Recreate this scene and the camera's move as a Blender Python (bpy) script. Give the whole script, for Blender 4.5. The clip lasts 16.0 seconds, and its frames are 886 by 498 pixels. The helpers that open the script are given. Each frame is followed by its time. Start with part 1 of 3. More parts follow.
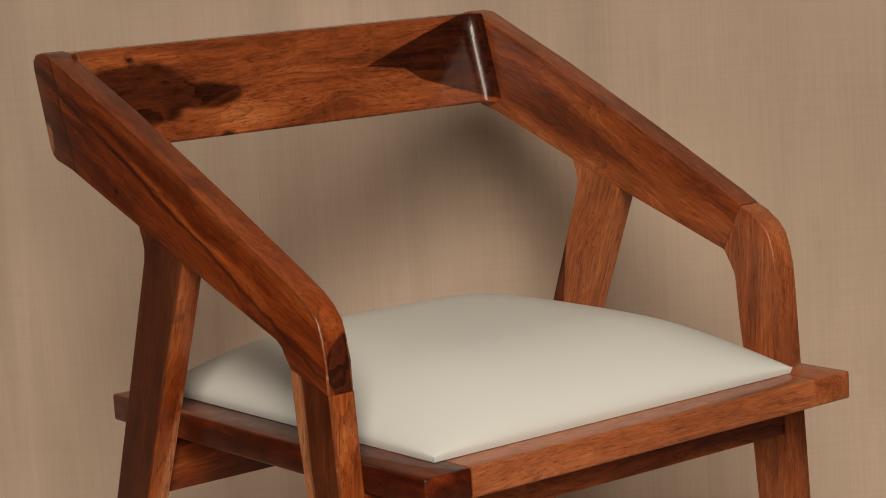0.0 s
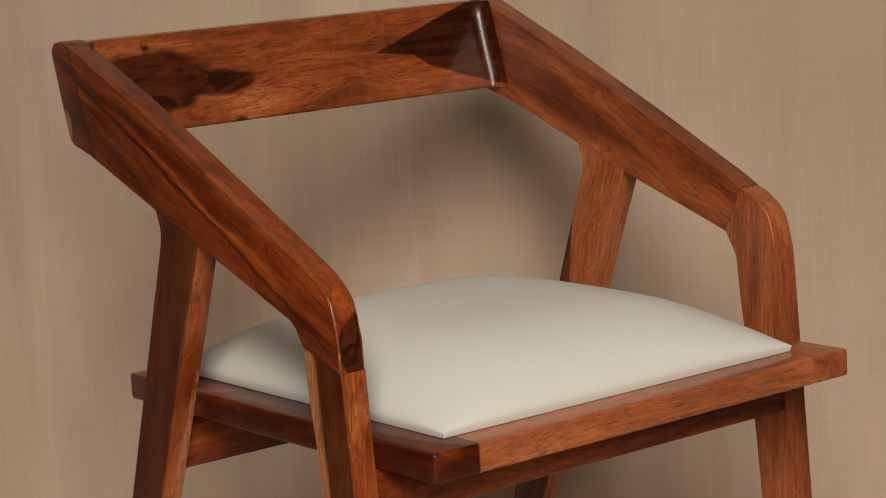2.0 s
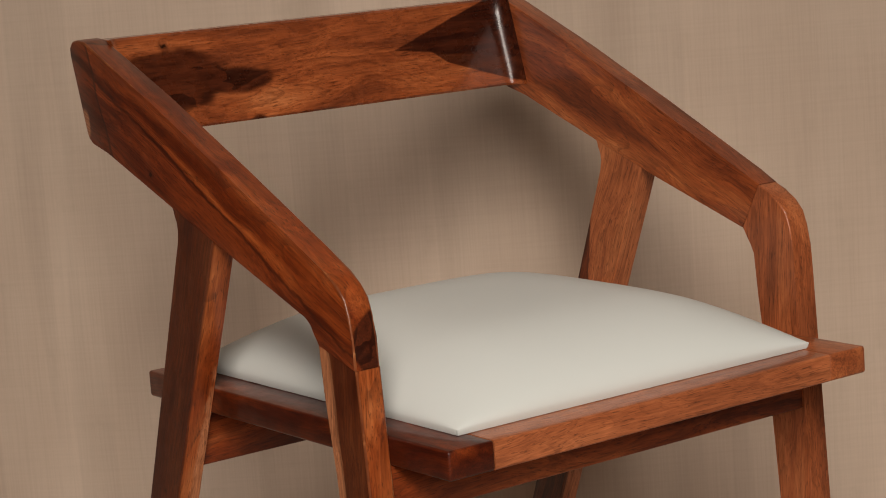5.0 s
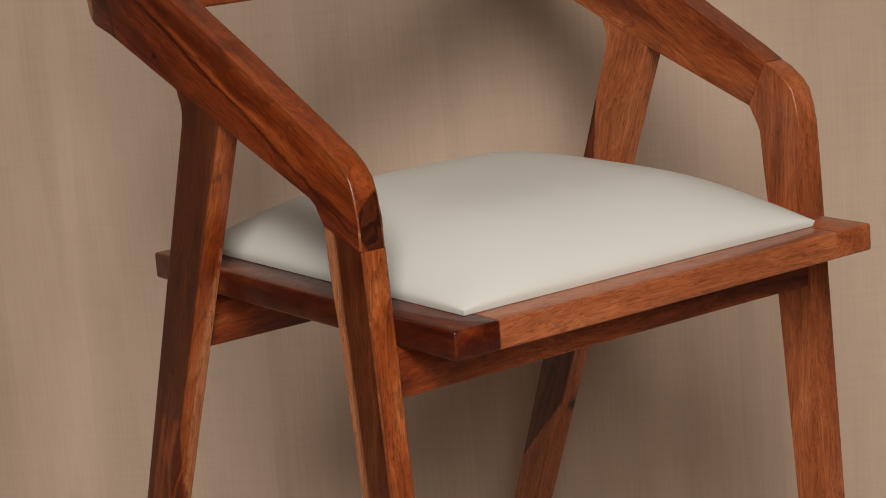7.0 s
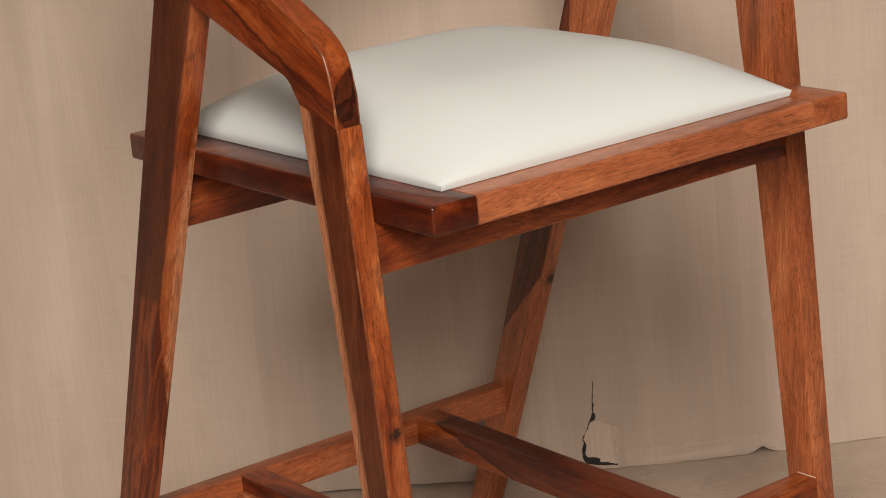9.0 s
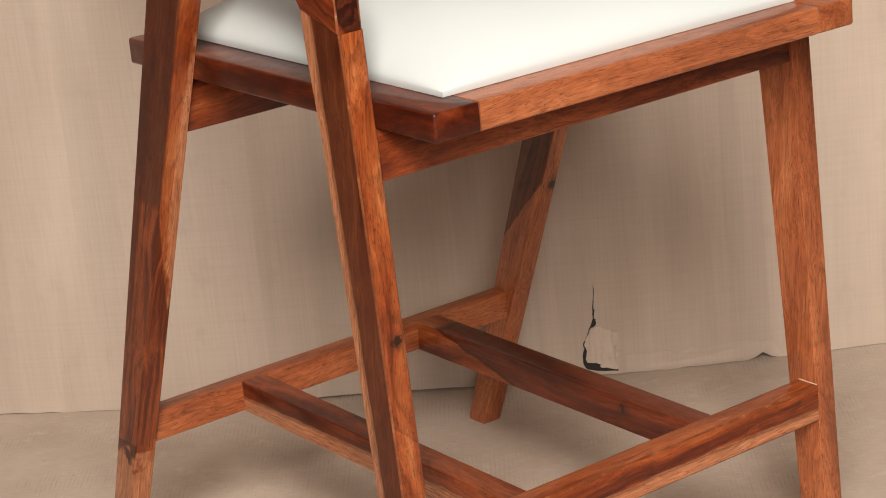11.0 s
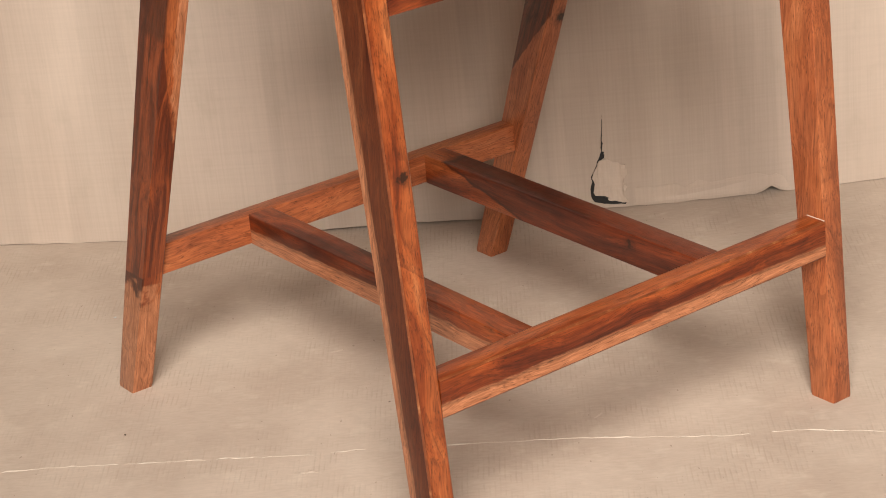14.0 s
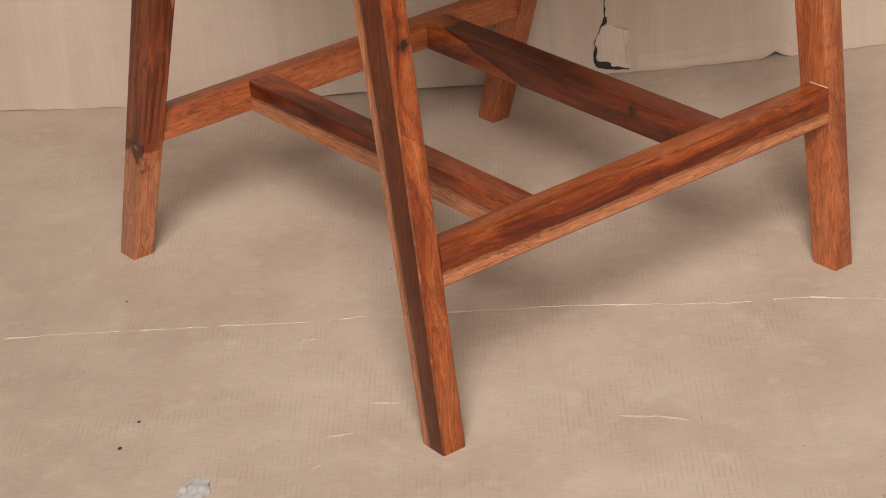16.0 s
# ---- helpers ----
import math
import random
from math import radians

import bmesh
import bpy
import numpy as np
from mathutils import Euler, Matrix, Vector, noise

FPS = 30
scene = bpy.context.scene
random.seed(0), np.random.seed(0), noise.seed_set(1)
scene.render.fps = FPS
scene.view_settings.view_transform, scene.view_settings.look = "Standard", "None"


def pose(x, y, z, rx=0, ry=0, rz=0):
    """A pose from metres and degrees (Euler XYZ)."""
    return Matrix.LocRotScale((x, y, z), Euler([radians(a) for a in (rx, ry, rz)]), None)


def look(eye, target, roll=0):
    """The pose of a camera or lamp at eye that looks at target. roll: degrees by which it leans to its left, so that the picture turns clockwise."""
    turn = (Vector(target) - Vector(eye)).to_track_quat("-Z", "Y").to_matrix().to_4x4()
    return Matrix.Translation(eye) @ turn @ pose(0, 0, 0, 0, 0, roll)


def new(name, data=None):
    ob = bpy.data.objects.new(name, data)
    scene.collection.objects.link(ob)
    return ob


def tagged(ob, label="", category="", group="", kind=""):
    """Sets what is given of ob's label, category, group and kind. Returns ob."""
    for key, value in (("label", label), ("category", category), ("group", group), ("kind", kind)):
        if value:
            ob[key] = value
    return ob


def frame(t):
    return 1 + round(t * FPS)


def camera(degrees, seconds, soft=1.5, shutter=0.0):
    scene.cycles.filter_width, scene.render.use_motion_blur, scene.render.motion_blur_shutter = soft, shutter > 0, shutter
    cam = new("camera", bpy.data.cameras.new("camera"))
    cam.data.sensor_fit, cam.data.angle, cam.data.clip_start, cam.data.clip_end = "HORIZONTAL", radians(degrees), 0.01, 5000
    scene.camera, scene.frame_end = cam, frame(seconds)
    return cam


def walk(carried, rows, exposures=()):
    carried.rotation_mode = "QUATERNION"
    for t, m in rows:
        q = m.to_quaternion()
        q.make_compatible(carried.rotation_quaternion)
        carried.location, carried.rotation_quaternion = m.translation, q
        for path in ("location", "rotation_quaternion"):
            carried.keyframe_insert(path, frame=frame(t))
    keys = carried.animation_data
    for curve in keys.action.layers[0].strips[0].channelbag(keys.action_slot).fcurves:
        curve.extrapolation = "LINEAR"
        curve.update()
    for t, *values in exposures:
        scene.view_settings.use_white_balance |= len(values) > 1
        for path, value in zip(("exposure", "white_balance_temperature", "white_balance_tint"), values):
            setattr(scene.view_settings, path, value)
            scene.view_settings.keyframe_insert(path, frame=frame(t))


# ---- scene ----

# ---------------------------------------------------------------- camera
# A long lens on a tripod-like stand that tilts slowly down the chair.
cam = camera(22.833, 16.0, soft=1.0)
# seconds, eye (x, y, z), heading (from +y towards +x), pitch, lean
ROWS = [
    (0.0, -1.4115, -1.8605, 1.1968, 37.112, -8.746, -3.586),
    (0.2, -1.4115, -1.8605, 1.1968, 37.125, -8.757, -3.59),
    (0.5, -1.4506, -1.9121, 1.2068, 37.166, -8.824, -3.612),
    (1.0, -1.4498, -1.9116, 1.2069, 37.031, -9.010, -3.684),
    (1.5, -1.4490, -1.9111, 1.2071, 36.917, -9.170, -3.744),
    (2.0, -1.4483, -1.9106, 1.2072, 36.842, -9.215, -3.813),
    (2.5, -1.4475, -1.9101, 1.2074, 36.756, -9.289, -3.861),
    (3.0, -1.4467, -1.9096, 1.2075, 36.594, -9.225, -3.922),
    (3.2, -1.4457, -1.9108, 1.2075, 36.466, -9.086, -4.018),
    (5.5, -1.4338, -1.9244, 1.2077, 35.715, -9.483, -4.125),
    (6.0, -1.4332, -1.9233, 1.2078, 35.623, -10.864, -4.231),
    (6.5, -1.4326, -1.9221, 1.2079, 35.576, -11.580, -4.333),
    (7.0, -1.4320, -1.9210, 1.2080, 35.550, -12.390, -4.450),
    (7.5, -1.4314, -1.9199, 1.2073, 35.525, -13.110, -4.651),
    (8.0, -1.4307, -1.9188, 1.2066, 35.559, -14.035, -4.836),
    (8.5, -1.4300, -1.9177, 1.2059, 35.831, -14.874, -5.217),
    (9.0, -1.4294, -1.9165, 1.2053, 35.889, -15.631, -5.342),
    (11.5, -1.4226, -1.9017, 1.2056, 35.591, -18.727, -5.242),
    (12.0, -1.4213, -1.8987, 1.2057, 35.501, -19.351, -5.181),
    (12.5, -1.4189, -1.8986, 1.2077, 35.357, -20.168, -5.239),
    (13.0, -1.4165, -1.8986, 1.2097, 35.198, -21.009, -5.299),
    (13.5, -1.4141, -1.8985, 1.2117, 35.056, -21.841, -5.316),
    (14.0, -1.4117, -1.8984, 1.2137, 34.911, -22.708, -5.370),
    (14.5, -1.4097, -1.8968, 1.2133, 34.805, -23.531, -5.410),
    (15.0, -1.4076, -1.8951, 1.2129, 34.679, -24.408, -5.466),
    (15.5, -1.4056, -1.8935, 1.2125, 34.556, -25.340, -5.528),
    (16.0, -1.4033, -1.8928, 1.2162, 34.424, -26.289, -5.563),
]


def eye_pose(x, y, z, heading, pitch, lean):
    h, e = radians(heading), radians(pitch)
    eye = Vector((x, y, z))
    return look(eye, eye + Vector((math.sin(h) * math.cos(e), math.cos(h) * math.cos(e), math.sin(e))), lean)


EXPOSURES = [(0.0, -1.0, 7400, 13), (3.0, -0.98, 7150, 13), (5.5, -0.97, 6850, 13), (7.0, -0.97, 6850, 13), (8.5, -0.94, 6720, 13), (9.0, -0.54, 6650, 12), (11.5, -0.14, 6450, 11), (12.0, -0.06, 6450, 11), (14.0, 0.06, 6360, 10), (15.0, 0.08, 6360, 10), (16.0, -0.28, 6450, 12)]
walk(cam, [(row[0], eye_pose(*row[1:])) for row in ROWS], EXPOSURES)

# ---------------------------------------------------------------- world and light
world = bpy.data.worlds.new("world")
scene.world = world
world.use_nodes = True
world.node_tree.nodes["Background"].inputs["Color"].default_value = (0.75, 0.85, 1.0, 1)
world.node_tree.nodes["Background"].inputs["Strength"].default_value = 0.05



def area_lamp(name, eye, target, size, watts, color, spread):
    """An unseen square area lamp; spread narrows its beam to dim the upper wall."""
    lamp = bpy.data.lights.new(name, "AREA")
    lamp.shape, lamp.size, lamp.size_y = "RECTANGLE", size, size
    lamp.energy, lamp.color, lamp.spread = watts, color, radians(spread)
    new(name, lamp).matrix_world = look(eye, target)


area_lamp("key_softbox", (-2.46, -3.08, 3.50), (0.25, 0.12, 0.0), 1.6, 39, (1.0, 0.94, 0.87), 60)
# fill added with no source in view, to lift the lower wall
area_lamp("unseen_fill_lamp", (-1.98, -3.15, 2.05), (0.6, 0.2, 0.0), 1.2, 35, (1.0, 0.94, 0.87), 110)


# ---------------------------------------------------------------- node helpers
def material(name):
    m = bpy.data.materials.new(name)
    m.use_nodes = True
    nt = m.node_tree
    nt.nodes.clear()
    out = nt.nodes.new("ShaderNodeOutputMaterial")
    bsdf = nt.nodes.new("ShaderNodeBsdfPrincipled")
    nt.links.new(bsdf.outputs[0], out.inputs[0])
    return m, nt, bsdf


def put(nt, socket, value):
    if isinstance(value, bpy.types.NodeSocket):
        nt.links.new(value, socket)
    else:
        socket.default_value = value


def mathn(nt, op, a, b=0.0, c=None, clamp=False):
    n = nt.nodes.new("ShaderNodeMath")
    n.operation, n.use_clamp = op, clamp
    put(nt, n.inputs[0], a)
    put(nt, n.inputs[1], b)
    if c is not None:
        put(nt, n.inputs[2], c)
    return n.outputs[0]


def vecn(nt, op, a, b=(0, 0, 0)):
    n = nt.nodes.new("ShaderNodeVectorMath")
    n.operation = op
    put(nt, n.inputs[0], a)
    put(nt, n.inputs[1], b)
    return n.outputs["Value"] if op in ("LENGTH", "DOT_PRODUCT", "DISTANCE") else n.outputs["Vector"]


def noisen(nt, vec, scale, detail=3.0, rough=0.5, dist=0.0, w=None):
    n = nt.nodes.new("ShaderNodeTexNoise")
    if w is not None:
        n.noise_dimensions = "4D"
        put(nt, n.inputs["W"], w)
    put(nt, n.inputs["Vector"], vec)
    n.inputs["Scale"].default_value = scale
    n.inputs["Detail"].default_value = detail
    n.inputs["Roughness"].default_value = rough
    n.inputs["Distortion"].default_value = dist
    return n.outputs["Fac"]


def ramp(nt, fac, stops):
    n = nt.nodes.new("ShaderNodeValToRGB")
    put(nt, n.inputs[0], fac)
    el = n.color_ramp.elements
    while len(el) < len(stops):
        el.new(0.5)
    for e, (pos, col) in zip(el, stops):
        e.position = pos
        e.color = (*col, 1) if len(col) == 3 else col
    return n.outputs[0]


def mixc(nt, fac, a, b, blend="MIX"):
    n = nt.nodes.new("ShaderNodeMix")
    n.data_type, n.blend_type = "RGBA", blend
    put(nt, n.inputs[0], fac)
    for i, v in ((6, a), (7, b)):
        put(nt, n.inputs[i], (*v, 1) if isinstance(v, tuple) and len(v) == 3 else v)
    return n.outputs[2]


def smooth(nt, v, lo, hi, a=0.0, b=1.0):
    n = nt.nodes.new("ShaderNodeMapRange")
    n.interpolation_type = "SMOOTHSTEP"
    put(nt, n.inputs["Value"], v)
    n.inputs["From Min"].default_value, n.inputs["From Max"].default_value = lo, hi
    n.inputs["To Min"].default_value, n.inputs["To Max"].default_value = a, b
    return n.outputs[0]


def mapping(nt, vec, rot=(0, 0, 0), scale=(1, 1, 1), loc=(0, 0, 0)):
    n = nt.nodes.new("ShaderNodeMapping")
    put(nt, n.inputs["Vector"], vec)
    n.inputs["Rotation"].default_value = rot
    n.inputs["Scale"].default_value = scale
    n.inputs["Location"].default_value = loc
    return n.outputs[0]


def bump(nt, height, strength, dist=0.001, normal=None):
    n = nt.nodes.new("ShaderNodeBump")
    n.inputs["Strength"].default_value = strength
    n.inputs["Distance"].default_value = dist
    put(nt, n.inputs["Height"], height)
    if normal is not None:
        put(nt, n.inputs["Normal"], normal)
    return n.outputs[0]


# ---------------------------------------------------------------- materials
HEART = (0.026, 0.0055, 0.0028)


def wood(name, grain, light=0.0, dark_patches=(), pale_patches=(), knots=(), planes=(), rough=0.27, deep=0.75, seed=0.0, red=0.28, pale=0.0, wedges=(), wobble=0.9, coat=0.12, wedge_tone=(HEART, (0.105, 0.020, 0.0065))):
    """Oiled rosewood. grain: direction of the fibres; light shifts towards pale or dark boards; patches: ellipsoids (centre, radii,
    softness) of heartwood or sapwood; knots: (centre, radius); planes: (normal, offset, 'dark' or 'pale', strength, waviness): all
    wood on the side that the normal points away from has that tone, with a dark growth line along the border; wedges: sets of
    (normal, offset), heartwood where all of them hold."""
    m, nt, bsdf = material(name)
    co = nt.nodes.new("ShaderNodeTexCoord").outputs["Object"]
    e = Vector(grain).rotation_difference(Vector((0, 0, 1))).to_euler()
    g = mapping(nt, co, rot=tuple(e), loc=(seed, seed * 0.7, seed * 1.3))
    wav = noisen(nt, mapping(nt, g, scale=(11, 11, 5)), 1.0, 2, 0.5)
    off = mathn(nt, "MULTIPLY", mathn(nt, "SUBTRACT", wav, 0.5), 0.045)
    wv = nt.nodes.new("ShaderNodeCombineXYZ")
    put(nt, wv.inputs[0], off)
    put(nt, wv.inputs[1], off)
    gd = vecn(nt, "ADD", g, wv.outputs[0])
    bands = noisen(nt, mapping(nt, gd, scale=(1, 1, 0.035)), 120, 3, 0.5, 0.25)
    broad = noisen(nt, mapping(nt, gd, scale=(1, 1, 0.14)), 26, 2, 0.5, 0.5)
    fibre = noisen(nt, mapping(nt, gd, scale=(1, 1, 0.022)), 520, 3, 0.65)
    pores = noisen(nt, mapping(nt, gd, scale=(1, 1, 0.06)), 900, 1, 0.5)
    mottle = noisen(nt, mapping(nt, co, loc=(seed, 0, 0)), 34, 3, 0.6)
    v = mathn(nt, "ADD", mathn(nt, "MULTIPLY", bands, 0.22), mathn(nt, "MULTIPLY", broad, 0.78))
    v = mathn(nt, "ADD", v, mathn(nt, "MULTIPLY", mathn(nt, "SUBTRACT", mottle, 0.5), 0.14))
    v = mathn(nt, "ADD", v, light)
    col = ramp(nt, v, [(0.30, (0.050, 0.0072, 0.0022)), (0.42, (0.125, 0.0225, 0.0050)), (0.52, (0.225, 0.0490, 0.0105)),
                       (0.62, (0.325, 0.090, 0.0240)), (0.80, (0.46, 0.178, 0.064))])
    col = mixc(nt, red, col, (1.0, 0.72, 0.60), "MULTIPLY")
    col = mixc(nt, pale, col, mixc(nt, v, (0.35, 0.098, 0.034), (0.53, 0.203, 0.090)))
    rings = noisen(nt, mapping(nt, gd, scale=(1, 1, 0.13)), 17, 1.5, 0.45, 0.5)
    saw = mathn(nt, "FRACT", mathn(nt, "MULTIPLY", rings, 11.0))
    gline = mathn(nt, "MULTIPLY", smooth(nt, saw, 0.72, 0.98), smooth(nt, saw, 1.0, 0.985))
    gline = mathn(nt, "MULTIPLY", gline, smooth(nt, mottle, 0.36, 0.60, 0.08 - 0.06 * pale, 0.42 - 0.34 * pale))
    col = mixc(nt, gline, col, (0.075, 0.014, 0.005))
    col = mixc(nt, smooth(nt, saw, 0.75, 0.1, 0.0, 0.22 - 0.2 * pale), col, (1.35, 1.25, 1.1), "MULTIPLY")
    nz = mathn(nt, "SUBTRACT", noisen(nt, co, 38, 3, 0.55), 0.5)
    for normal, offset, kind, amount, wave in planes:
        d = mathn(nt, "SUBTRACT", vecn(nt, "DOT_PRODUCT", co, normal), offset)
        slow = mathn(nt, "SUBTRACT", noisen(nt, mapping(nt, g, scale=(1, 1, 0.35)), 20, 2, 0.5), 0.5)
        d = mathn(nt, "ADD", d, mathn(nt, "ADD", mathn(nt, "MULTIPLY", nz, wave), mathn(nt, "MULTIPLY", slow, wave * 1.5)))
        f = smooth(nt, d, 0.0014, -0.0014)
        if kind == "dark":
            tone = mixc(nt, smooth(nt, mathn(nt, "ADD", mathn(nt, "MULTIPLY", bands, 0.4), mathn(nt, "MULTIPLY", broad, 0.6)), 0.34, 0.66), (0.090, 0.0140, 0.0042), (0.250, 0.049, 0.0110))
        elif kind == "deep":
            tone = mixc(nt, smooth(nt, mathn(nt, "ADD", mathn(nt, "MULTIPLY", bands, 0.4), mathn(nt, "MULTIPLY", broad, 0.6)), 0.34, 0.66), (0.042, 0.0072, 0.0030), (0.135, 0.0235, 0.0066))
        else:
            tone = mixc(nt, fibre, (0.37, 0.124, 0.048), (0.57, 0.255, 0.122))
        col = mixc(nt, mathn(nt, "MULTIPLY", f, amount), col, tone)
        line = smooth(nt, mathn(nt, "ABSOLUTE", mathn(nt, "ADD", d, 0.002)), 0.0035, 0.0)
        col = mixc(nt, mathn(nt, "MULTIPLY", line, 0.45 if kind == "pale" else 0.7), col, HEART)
    streak = mathn(nt, "MULTIPLY", smooth(nt, bands, 0.40, 0.32), smooth(nt, broad, 0.52, 0.42))
    col = mixc(nt, mathn(nt, "MULTIPLY", streak, deep), col, HEART)
    for centre, radii, soft in pale_patches:
        d = vecn(nt, "LENGTH", vecn(nt, "DIVIDE", vecn(nt, "SUBTRACT", co, centre), radii))
        f = smooth(nt, mathn(nt, "ADD", d, nz), 1.0 + soft, 1.0 - soft)
        col = mixc(nt, mathn(nt, "MULTIPLY", f, 0.85), col, mixc(nt, fibre, (0.37, 0.124, 0.048), (0.57, 0.255, 0.122)))
    if dark_patches:
        wob = noisen(nt, co, 34, 1, 0.4)
        contour = mathn(nt, "FRACT", mathn(nt, "MULTIPLY", noisen(nt, mapping(nt, g, scale=(1, 1, 0.45)), 26, 2, 0.5, 0.8), 3.5))
        inner = mixc(nt, smooth(nt, contour, 0.25, 0.9), (0.024, 0.0055, 0.0027), (0.074, 0.0165, 0.0062))
    for centre, radii, soft in dark_patches:
        d = vecn(nt, "LENGTH", vecn(nt, "DIVIDE", vecn(nt, "SUBTRACT", co, centre), radii))
        d = mathn(nt, "ADD", d, mathn(nt, "MULTIPLY", mathn(nt, "SUBTRACT", wob, 0.5), wobble))
        f = smooth(nt, d, 1.0 + soft, 1.0 - soft)
        col = mixc(nt, mathn(nt, "MULTIPLY", f, 0.95), col, inner)
        rim = smooth(nt, mathn(nt, "ABSOLUTE", mathn(nt, "SUBTRACT", d, 0.93)), 0.10, 0.0)
        col = mixc(nt, mathn(nt, "MULTIPLY", rim, 0.25), col, HEART)
    for sides in wedges:
        f = None
        for normal, offset in sides:
            d = mathn(nt, "SUBTRACT", vecn(nt, "DOT_PRODUCT", co, normal), offset)
            d = mathn(nt, "ADD", d, mathn(nt, "MULTIPLY", nz, 0.008 if normal[0] == 0 else 0.0015))
            s = smooth(nt, d, 0.0012, -0.0012)
            f = s if f is None else mathn(nt, "MULTIPLY", f, s)
        tone = mixc(nt, smooth(nt, bands, 0.36, 0.64), *wedge_tone)
        col = mixc(nt, mathn(nt, "MULTIPLY", f, 0.9), col, tone)
    for centre, rad in knots:
        d = vecn(nt, "LENGTH", vecn(nt, "DIVIDE", vecn(nt, "SUBTRACT", co, centre), (rad, rad, rad)))
        d = mathn(nt, "ADD", d, mathn(nt, "MULTIPLY", mathn(nt, "SUBTRACT", noisen(nt, co, 190, 2, 0.5), 0.5), 2.6))
        col = mixc(nt, smooth(nt, d, 2.6, 0.9, 0.0, 0.5), col, (0.055, 0.012, 0.0055))
        col = mixc(nt, smooth(nt, d, 1.1, 0.4, 0.0, 0.9), col, (0.010, 0.004, 0.002))
    col = mixc(nt, 0.55, col, ramp(nt, fibre, [(0.34, (0.46, 0.37, 0.34)), (0.50, (0.99, 0.93, 0.92)), (0.66, (1.30, 1.26, 1.28))]), "MULTIPLY")
    col = mixc(nt, mathn(nt, "MULTIPLY", smooth(nt, pores, 0.40, 0.31), 0.5), col, (0.018, 0.005, 0.003))
    fleck = noisen(nt, mapping(nt, gd, scale=(1, 1, 0.11)), 340, 2, 0.6)
    figure = noisen(nt, mapping(nt, gd, scale=(1, 1, 0.4)), 62, 3, 0.55, 0.6)
    col = mixc(nt, 0.40, col, ramp(nt, fleck, [(0.32, (0.66, 0.60, 0.58)), (0.50, (1.0, 1.0, 1.0)), (0.68, (1.34, 1.40, 1.46))]), "MULTIPLY")
    col = mixc(nt, 0.3, col, ramp(nt, figure, [(0.34, (0.72, 0.66, 0.62)), (0.50, (1.0, 1.0, 1.0)), (0.68, (1.22, 1.22, 1.20))]), "MULTIPLY")
    put(nt, bsdf.inputs["Base Color"], col)
    put(nt, bsdf.inputs["Roughness"], mathn(nt, "ADD", mathn(nt, "MULTIPLY", noisen(nt, co, 60, 3), 0.22), rough))
    bsdf.inputs["Specular IOR Level"].default_value = 0.30
    bsdf.inputs["Coat Weight"].default_value = 0.30
    bsdf.inputs["Coat Roughness"].default_value = coat
    b = bump(nt, fibre, 0.14, 0.0006)
    b = bump(nt, noisen(nt, co, 42, 3), 0.14, 0.002, b)
    put(nt, bsdf.inputs["Normal"], b)
    return m


def cushion_material():
    m, nt, bsdf = material("cream_leatherette")
    co = nt.nodes.new("ShaderNodeTexCoord").outputs["Object"]
    big = noisen(nt, co, 5, 2)
    fine = noisen(nt, co, 900, 2)
    put(nt, bsdf.inputs["Base Color"], mixc(nt, big, (0.620, 0.655, 0.630), (0.665, 0.700, 0.678)))
    bsdf.inputs["Roughness"].default_value = 0.52
    b = bump(nt, fine, 0.06, 0.0004)
    put(nt, bsdf.inputs["Normal"], bump(nt, noisen(nt, co, 9, 2), 0.15, 0.004, b))
    return m


def cardboard_wall(name, tint=1.0):
    """Beige board with a fine woven print: thin upright and level streaks, and faint stains."""
    m, nt, bsdf = material(name)
    co = nt.nodes.new("ShaderNodeTexCoord").outputs["Object"]
    up = noisen(nt, mapping(nt, co, scale=(1, 1, 0.022)), 330, 3, 0.6)
    lvl = noisen(nt, mapping(nt, co, scale=(0.03, 0.03, 1)), 210, 3, 0.6)
    big = noisen(nt, mapping(nt, co, scale=(1, 1, 0.35)), 5, 3, 0.55)
    patch = noisen(nt, mapping(nt, co, scale=(1, 1, 0.8)), 22, 3, 0.6)
    col = mixc(nt, smooth(nt, big, 0.3, 0.7), (0.478 * tint, 0.372 * tint, 0.290 * tint), (0.555 * tint, 0.443 * tint, 0.352 * tint))
    fold = noisen(nt, mapping(nt, co, scale=(1, 1, 0.05)), 4.5, 3, 0.6)
    col = mixc(nt, 0.8, col, ramp(nt, fold, [(0.36, (0.84, 0.83, 0.82)), (0.50, (0.97, 0.97, 0.97)), (0.51, (1.04, 1.04, 1.04)), (0.7, (1.0, 1.0, 1.0))]), "MULTIPLY")
    col = mixc(nt, 0.13, col, ramp(nt, up, [(0.34, (0.62, 0.60, 0.58)), (0.6, (1.06, 1.06, 1.06))]), "MULTIPLY")
    col = mixc(nt, 0.10, col, ramp(nt, lvl, [(0.34, (0.70, 0.68, 0.66)), (0.6, (1.05, 1.05, 1.05))]), "MULTIPLY")
    col = mixc(nt, mathn(nt, "MULTIPLY", smooth(nt, patch, 0.56, 0.75), 0.25), col, (0.40, 0.32, 0.24))
    put(nt, bsdf.inputs["Base Color"], col)
    bsdf.inputs["Roughness"].default_value = 0.85
    b = bump(nt, up, 0.04, 0.0008)
    put(nt, bsdf.inputs["Normal"], bump(nt, noisen(nt, co, 7, 2), 0.35, 0.01, b))
    return m


